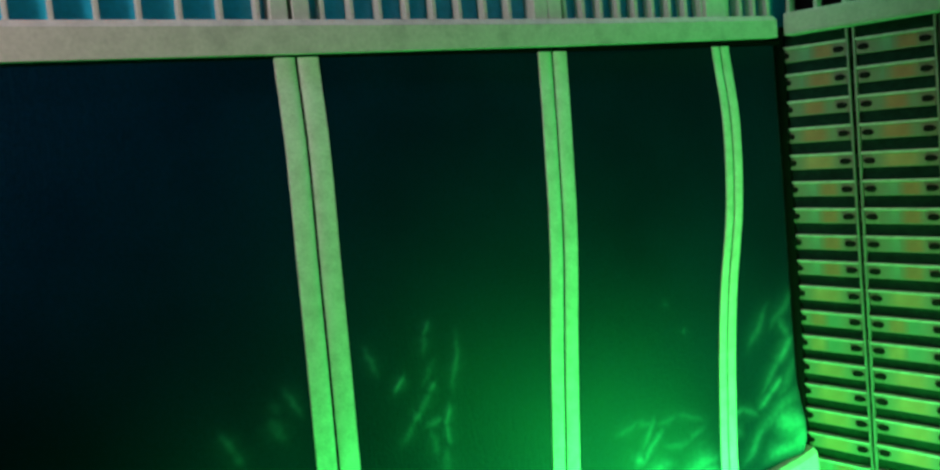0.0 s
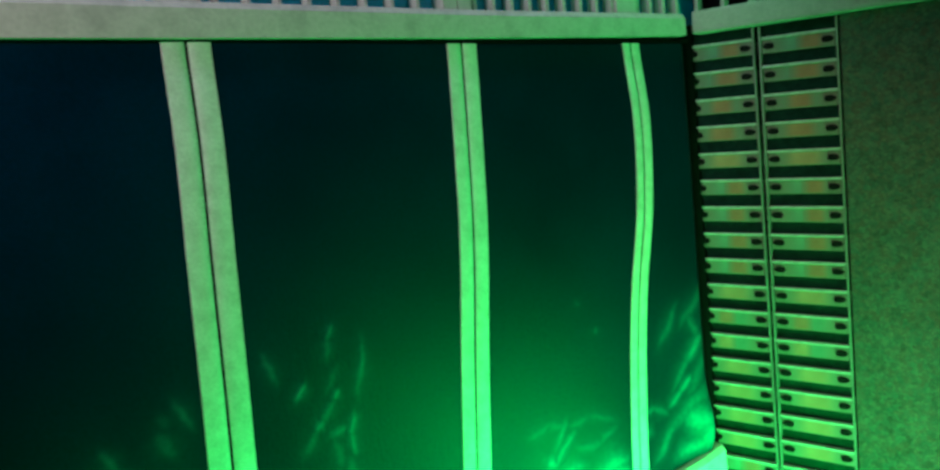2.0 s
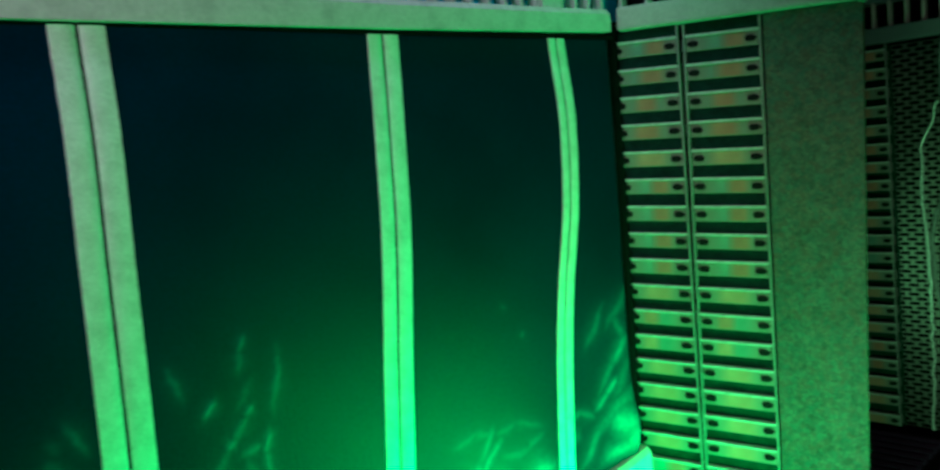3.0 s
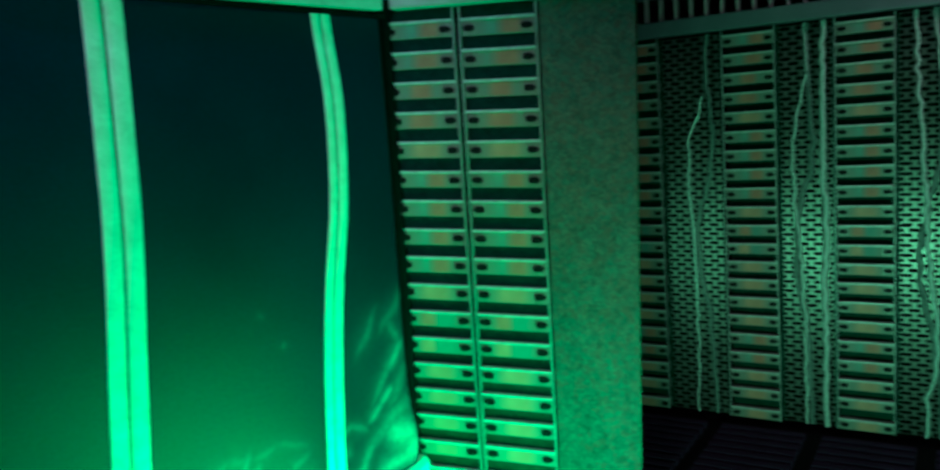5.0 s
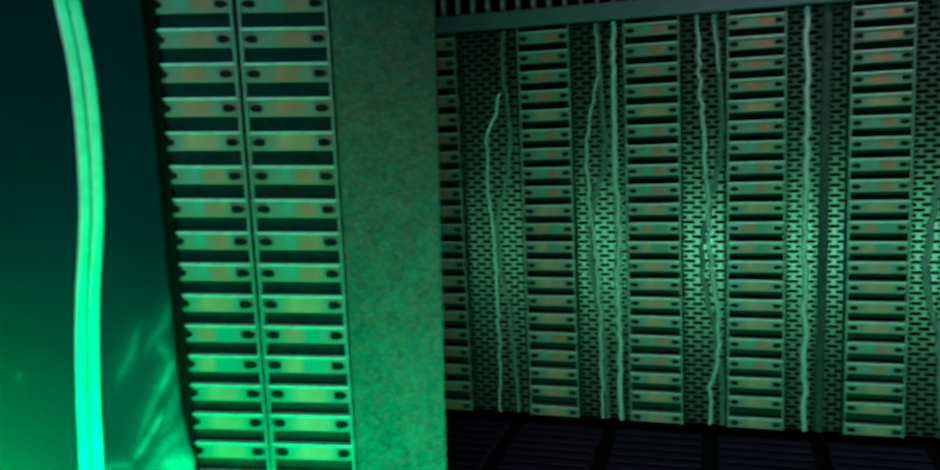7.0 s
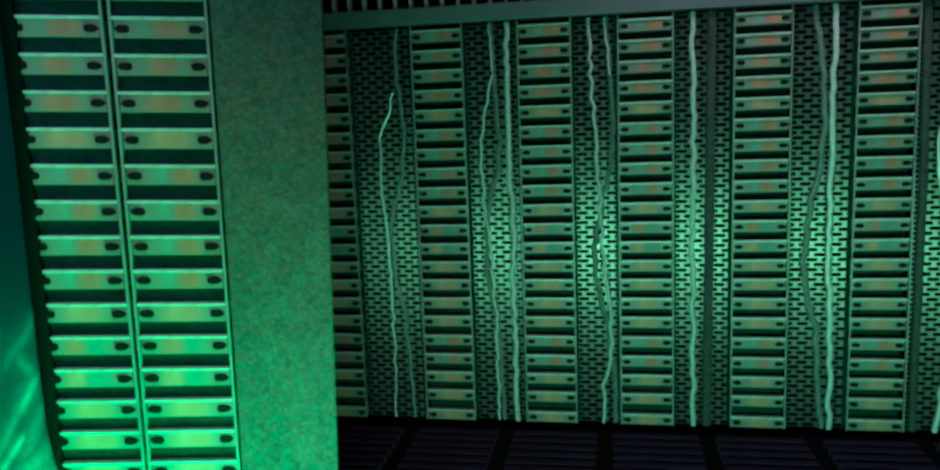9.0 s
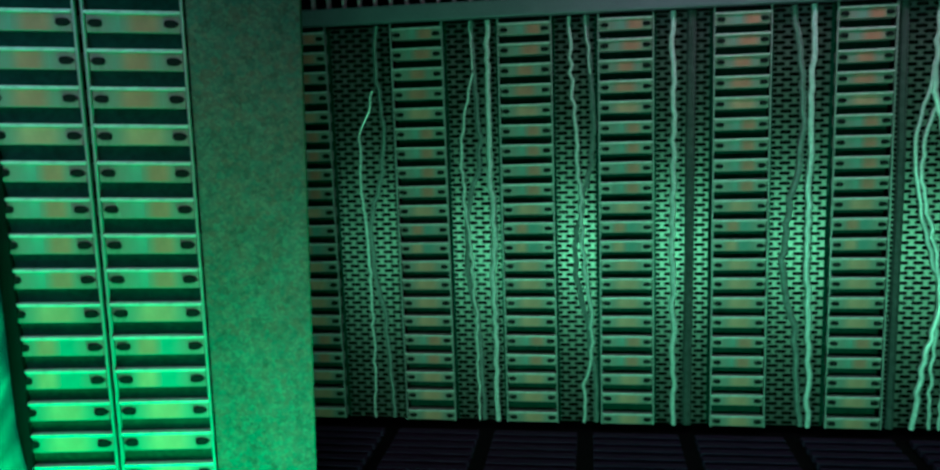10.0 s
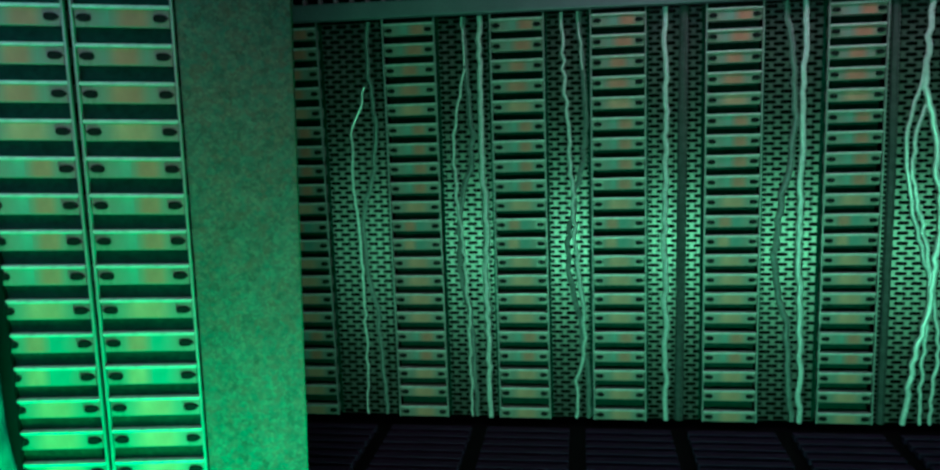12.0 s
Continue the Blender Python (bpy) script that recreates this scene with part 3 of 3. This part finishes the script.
NEAR_A, NEAR_B = (-1.712, 2.665), (-1.242, 2.769)
NEAR_SAG = ((0, 0.0), (4, -0.0085), (7, -0.0145), (9, -0.0125), (11, -0.0085), (13, -0.001), (15, 0.004), (20, 0.008))
NEAR_ROLL = 2.4  # degrees by which the near modules and their rail dip to the right
near = along(NEAR_A, NEAR_B)
module_rack(near @ pose(-0.0265, 0, 0, 0, 0.25, 0), 1.937, 0.0945, "column of greenish metal modules with dark latches, beside the padded wall", NEAR_ROLL - 0.25, False, 0.012, NEAR_SAG)
module_rack(near @ pose(0.234, 0, 0, 0, 0.55, 0), 1.9245, 0.0943, "column of greenish metal modules with dark latches, beside a speckled panel", NEAR_ROLL - 0.55, True, 0.012, NEAR_SAG)
rail = thing("rail", near @ pose(0, 0, 0, 0, 2.0, 0), "greyish painted rail above the near module racks", "rail", "rails", "structure")
part("rail_bar", rail_bar(0.80, 1.972, 2.053), RAIL, rail, at=(-0.05, 0, 0))
near_grille = thing("fin_grille", near @ pose(0, 0, 0, 0, 2.0, 0), "dark grille of pale fins above the near racks", "grille")
part("backing", boxes((-0.06, 0.74, 0.08, 0.10, 2.05, 2.5)), BLACK, near_grille)
for k in range(8):
    part("fin", FIN_MESH, None, near_grille, at=(-0.045 + 0.0965 * k, 0, 2.048))

# black edge seal between the padded corner and the modules: a soft, uneven lip
bm = bmesh.new()
rings = []
for j in range(99):
    z = 0.0205 * j
    lip = -0.003 + 0.0028 * math.sin(z * 66.5) + 0.003 * noise.noise(Vector((z * 9, 1.7, 0.2)))
    rings.append([bm.verts.new((x, y, z)) for x, y in ((-0.075, 0.02), (-0.075, -0.018), (lip - 0.03, -0.024), (lip - 0.008, -0.021), (lip, -0.013), (lip - 0.002, 0.02))])
for r, q in zip(rings, rings[1:]):
    for i in range(6):
        bm.faces.new((r[i], r[(i + 1) % 6], q[(i + 1) % 6], q[i]))
bm.faces.new(rings[0][::-1])
bm.faces.new(rings[-1])
bmesh.ops.recalc_face_normals(bm, faces=bm.faces)
seal = new("edge_seal", mesh_of(bm, "edge_seal", BLACK, True))
seal.matrix_basis = near @ pose(0, 0, 0, 0, 0.25, 0)
tagged(seal, "black rubber edge seal between padded corner and module column", "edge seal")

# speckled end panel, a little narrower at its foot
bm = bmesh.new()
outline = [(-0.004, 0.0), (0.253, 0.0), (0.310, 1.955), (0.016, 1.955)]
front = [bm.verts.new((x, 0.0, z)) for x, z in outline]
back = [bm.verts.new((x, 0.035, z)) for x, z in outline]
bm.faces.new(front)
bm.faces.new(back[::-1])
for i in range(4):
    bm.faces.new((front[i], back[i], back[(i + 1) % 4], front[(i + 1) % 4]))
bmesh.ops.recalc_face_normals(bm, faces=bm.faces)
bmesh.ops.bevel(bm, geom=bm.edges[:], offset=0.003, segments=2, affect="EDGES")
end_panel = thing("end_panel", near @ Matrix.Translation((0.489, -0.004, 0)), "grey speckled fabric-covered end panel beside the modules", "panel")
part("fabric_face", bm, SPECK, end_panel)
cap = boxes((0.296, 0.3135, -0.0035, 0.0385, 1.940, 1.9585), bevel=0.002)
part("corner_cap", cap, LIP, end_panel, "small bright metal cap on the corner")
core = new("rack_core", mesh_of(boxes((-0.03, 0.66, 0.11, 0.18, 0, 2.05)), "rack_core", BLACK))
core.matrix_basis = near
tagged(core, "black metal body behind the near racks", "rack body", kind="structure")

# ---- far wall of racks ----
FAR_Y = 4.625
COLUMNS = [-1.693, -1.121, -0.607, -0.142, 0.376, 0.903]
for k, x in enumerate(COLUMNS):
    module_rack(pose(x, FAR_Y, 0), 1.944, 0.0943, "column of grey-green modules with orange-brown labels, between perforated panels")


def perforated(width, height):
    """A steel sheet with rows of rounded slots, every other row shifted by half a step."""
    sx, sz, hw, hh, thick = 0.070, 0.0236, 0.0262, 0.0088, 0.004
    bm = bmesh.new()
    grid = {}

    def vert(x, y, z):
        key = (round(x, 5), y, round(z, 5))
        if key not in grid:
            grid[key] = bm.verts.new((x, y, z))
        return grid[key]

    for r in range(int(height / sz)):
        z0, z1 = r * sz, (r + 1) * sz
        zc = (z0 + z1) / 2
        x = -(sx / 2 if r % 2 else 0.0)
        while x < width - 0.001:
            x0, x1 = max(x, 0.0), min(x + sx, width)
            xc = x + sx / 2
            if xc - hw < 0.002 or xc + hw > width - 0.002:
                h0, h1 = min(max(xc - hw, x0), x1), max(min(xc + hw, x1), x0)
                for p in ((x0, x1, z0, zc - hh), (x0, x1, zc + hh, z1), (x0, h0, zc - hh, zc + hh), (h1, x1, zc - hh, zc + hh)):
                    if p[1] - p[0] > 0.001:
                        bm.faces.new([vert(px, 0, pz) for px, pz in ((p[0], p[2]), (p[1], p[2]), (p[1], p[3]), (p[0], p[3]))])
            else:
                c = 0.006
                e = hh * 0.45
                hole = [(xc - hw, zc - e), (xc - hw + c, zc - hh), (xc + hw - c, zc - hh), (xc + hw, zc - e), (xc + hw, zc + e), (xc + hw - c, zc + hh), (xc - hw + c, zc + hh), (xc - hw, zc + e)]
                f = [bm.verts.new((a, 0, b)) for a, b in hole]
                g = [bm.verts.new((a, thick, b)) for a, b in hole]
                sw, se, ne, nw = vert(x0, 0, z0), vert(x1, 0, z0), vert(x1, 0, z1), vert(x0, 0, z1)
                bm.faces.new((sw, se, f[2], f[1]))
                bm.faces.new((se, ne, f[5], f[4], f[3], f[2]))
                bm.faces.new((ne, nw, f[6], f[5]))
                bm.faces.new((nw, sw, f[1], f[0], f[7], f[6]))
                for i in range(8):
                    bm.faces.new((f[i], f[(i + 1) % 8], g[(i + 1) % 8], g[i]))
            x += sx
    return bm


gaps = [(a + MODULE_W + 0.014, b - 0.014) for a, b in zip(COLUMNS, COLUMNS[1:])] + [(COLUMNS[-1] + MODULE_W + 0.014, 1.75)]
for a, b in gaps:
    panel = thing("perforated_panel", (a, FAR_Y + 0.035, 0), "steel panel perforated with rows of rounded slots", "perforated panel", "perforated panels")
    part("sheet", perforated(b - a, 1.965), PLATE, panel)
    for x in (0.0, b - a - 0.008):
        part("edge_strip", boxes((x, x + 0.008, -0.004, -0.001, 0.0, 1.965)), RECESS, panel)
rail = thing("rail", (-2.3, FAR_Y, 0), "greyish painted rail above the far racks", "rail", "rails", "structure")
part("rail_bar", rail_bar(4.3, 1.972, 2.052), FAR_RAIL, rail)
far_grille = thing("fin_grille", (-2.3, FAR_Y, 0), "low grille of pale pegs above the far rail", "grille")
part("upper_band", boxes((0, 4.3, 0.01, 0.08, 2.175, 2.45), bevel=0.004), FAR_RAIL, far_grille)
PEG_MESH = mesh_of(boxes((-0.005, 0.005, 0, 0.05, 0, 0.135), bevel=0.002), "peg", FIN)
for k in range(56):
    part("peg", PEG_MESH, None, far_grille, at=(0.03 + 0.0765 * k, 0.0, 2.047))

# ---- cables on the perforated panels: points are (x, height) ----
CABLES_AND_GLINTS = [
    # The first two strands stand for highlights along the dark cables' upper ends
    (0.005, [(-0.752, 1.965), (-0.748, 1.90), (-0.741, 1.74)]),
    (0.005, [(-0.203, 1.965), (-0.198, 1.86), (-0.186, 1.70)]),
    (0.0056, [(-1.239, 1.660), (-1.262, 1.561), (-1.311, 1.432), (-1.317, 1.226), (-1.301, 1.017), (-1.286, 0.835), (-1.288, 0.682), (-1.289, 0.371), (-1.298, 0.0)]),
    (0.006, [(-0.741, 1.726), (-0.765, 1.601), (-0.804, 1.417), (-0.807, 1.244), (-0.793, 1.069), (-0.774, 0.92), (-0.759, 0.59), (-0.756, 0.0)]),
    (0.0125, [(-0.665, 1.965), (-0.669, 1.64), (-0.662, 1.413), (-0.665, 1.212), (-0.657, 0.978), (-0.667, 0.77), (-0.664, 0.559), (-0.662, 0.0)]),
    (0.008, [(-0.279, 1.965), (-0.275, 1.708), (-0.257, 1.402), (-0.241, 1.146), (-0.219, 0.708), (-0.197, 0.559), (-0.188, 0.409), (-0.209, 0.287), (-0.231, 0.195), (-0.236, 0.0)]),
    (0.0115, [(0.187, 1.965), (0.190, 1.608), (0.194, 1.193), (0.187, 0.909), (0.193, 0.5), (0.197, 0.0)]),
    (0.0125, [(0.801, 1.965), (0.800, 1.719), (0.798, 1.371), (0.798, 1.07), (0.806, 0.56), (0.815, 0.327), (0.820, 0.0)]),
    (0.0135, [(1.326, 1.965), (1.317, 1.749), (1.318, 1.568), (1.358, 1.408), (1.382, 1.168), (1.412, 1.032), (1.402, 0.867), (1.368, 0.504), (1.324, 0.331), (1.284, 0.0)]),
    (0.0085, [(1.316, 1.672), (1.282, 1.543), (1.251, 1.385), (1.256, 1.17), (1.278, 1.061), (1.310, 0.924), (1.374, 0.701)]),
    (0.0085, [(1.333, 1.515), (1.289, 1.397), (1.281, 1.17), (1.304, 1.061), (1.357, 0.84), (1.378, 0.673), (1.368, 0.389), (1.36, 0.216), (1.363, 0.0)]),
    (0.0085, [(1.388, 0.673), (1.425, 0.447), (1.432, 0.304), (1.409, 0.188), (1.408, 0.0)]),
]
DARK_CABLES = [
    (0.011, [(-1.205, 1.965), (-1.215, 1.773), (-1.188, 1.428), (-1.213, 1.224), (-1.264, 1.076), (-1.278, 0.926), (-1.262, 0.713), (-1.225, 0.528), (-1.203, 0.0)]),
    (0.012, [(-0.748, 1.965), (-0.741, 1.726), (-0.714, 1.415), (-0.734, 1.242), (-0.777, 1.098), (-0.801, 0.831), (-0.786, 0.681), (-0.747, 0.498), (-0.731, 0.0)]),
    (0.012, [(-0.202, 1.965), (-0.191, 1.787), (-0.175, 1.483), (-0.183, 1.287), (-0.221, 1.145), (-0.271, 0.885), (-0.262, 0.708), (-0.220, 0.559), (-0.181, 0.257), (-0.177, 0.0)]),
    (0.022, [(0.274, 1.965), (0.269, 1.469), (0.267, 0.908), (0.260, 0.0)]),
    (0.014, [(0.717, 1.965), (0.757, 1.694), (0.770, 1.453), (0.759, 1.263), (0.718, 1.099), (0.693, 0.818), (0.710, 0.647), (0.751, 0.502), (0.790, 0.0)]),
    (0.020, [(1.181, 1.965), (1.192, 1.172), (1.190, 0.0)]),
]


def cable(radius, points, depth, mat, label, group):
    rng = random.Random(int(points[0][0] * 1000) + 5000)
    sway = 0.0078 if radius < 0.018 else 0.001
    line = []
    for a, b in zip(points, points[1:]):
        n = max(1, round(abs(a[1] - b[1]) / 0.038))
        for k in range(n):
            f = k / n
            line.append((a[0] + (b[0] - a[0]) * f + rng.uniform(-sway, sway), FAR_Y + depth, a[1] + (b[1] - a[1]) * f))
    line.append((points[-1][0], FAR_Y + depth, points[-1][1]))
    ob = new("cable", mesh_of(tube(line, radius, 8, 1), "cable", mat, True))
    return tagged(ob, label, "cable", group)


for r, points in CABLES_AND_GLINTS:
    cable(r, points, 0.022 - r, CABLE, "pale cable or glint line down a perforated steel panel", "pale cables")
for r, points in DARK_CABLES:
    if r < 0.018:
        cable(r, points, 0.034 - r * 0.6, DARK_CABLE, "dark grey cable hanging close to a perforated panel", "dark cables")
    else:
        cable(r, points, 0.034 - r * 0.6, CONDUIT, "thick blackish conduit straight down a perforated panel", "conduits")

# ---- slatted floor panels ----
SLAT_MESHES = {}
for k in range(7):
    x0 = -1.62 + 0.476 * k
    panel = thing("floor_panel", (x0, 2.9, 0), "dark slatted floor panel in front of the far racks", "floor panel", "slatted floor panels")
    part("tray", boxes((0, 0.40, 0, 1.66, -0.04, -0.03)), BLACK, panel)
    for j in range(20):
        if "slat" not in SLAT_MESHES:
            SLAT_MESHES["slat"] = mesh_of(boxes((0, 0.40, 0, 0.048, -0.032, 0.0), bevel=0.004), "slat", SLAT)
        part("slat", SLAT_MESHES["slat"], None, panel, at=(0, 0.01 + 0.082 * j, -0.002))
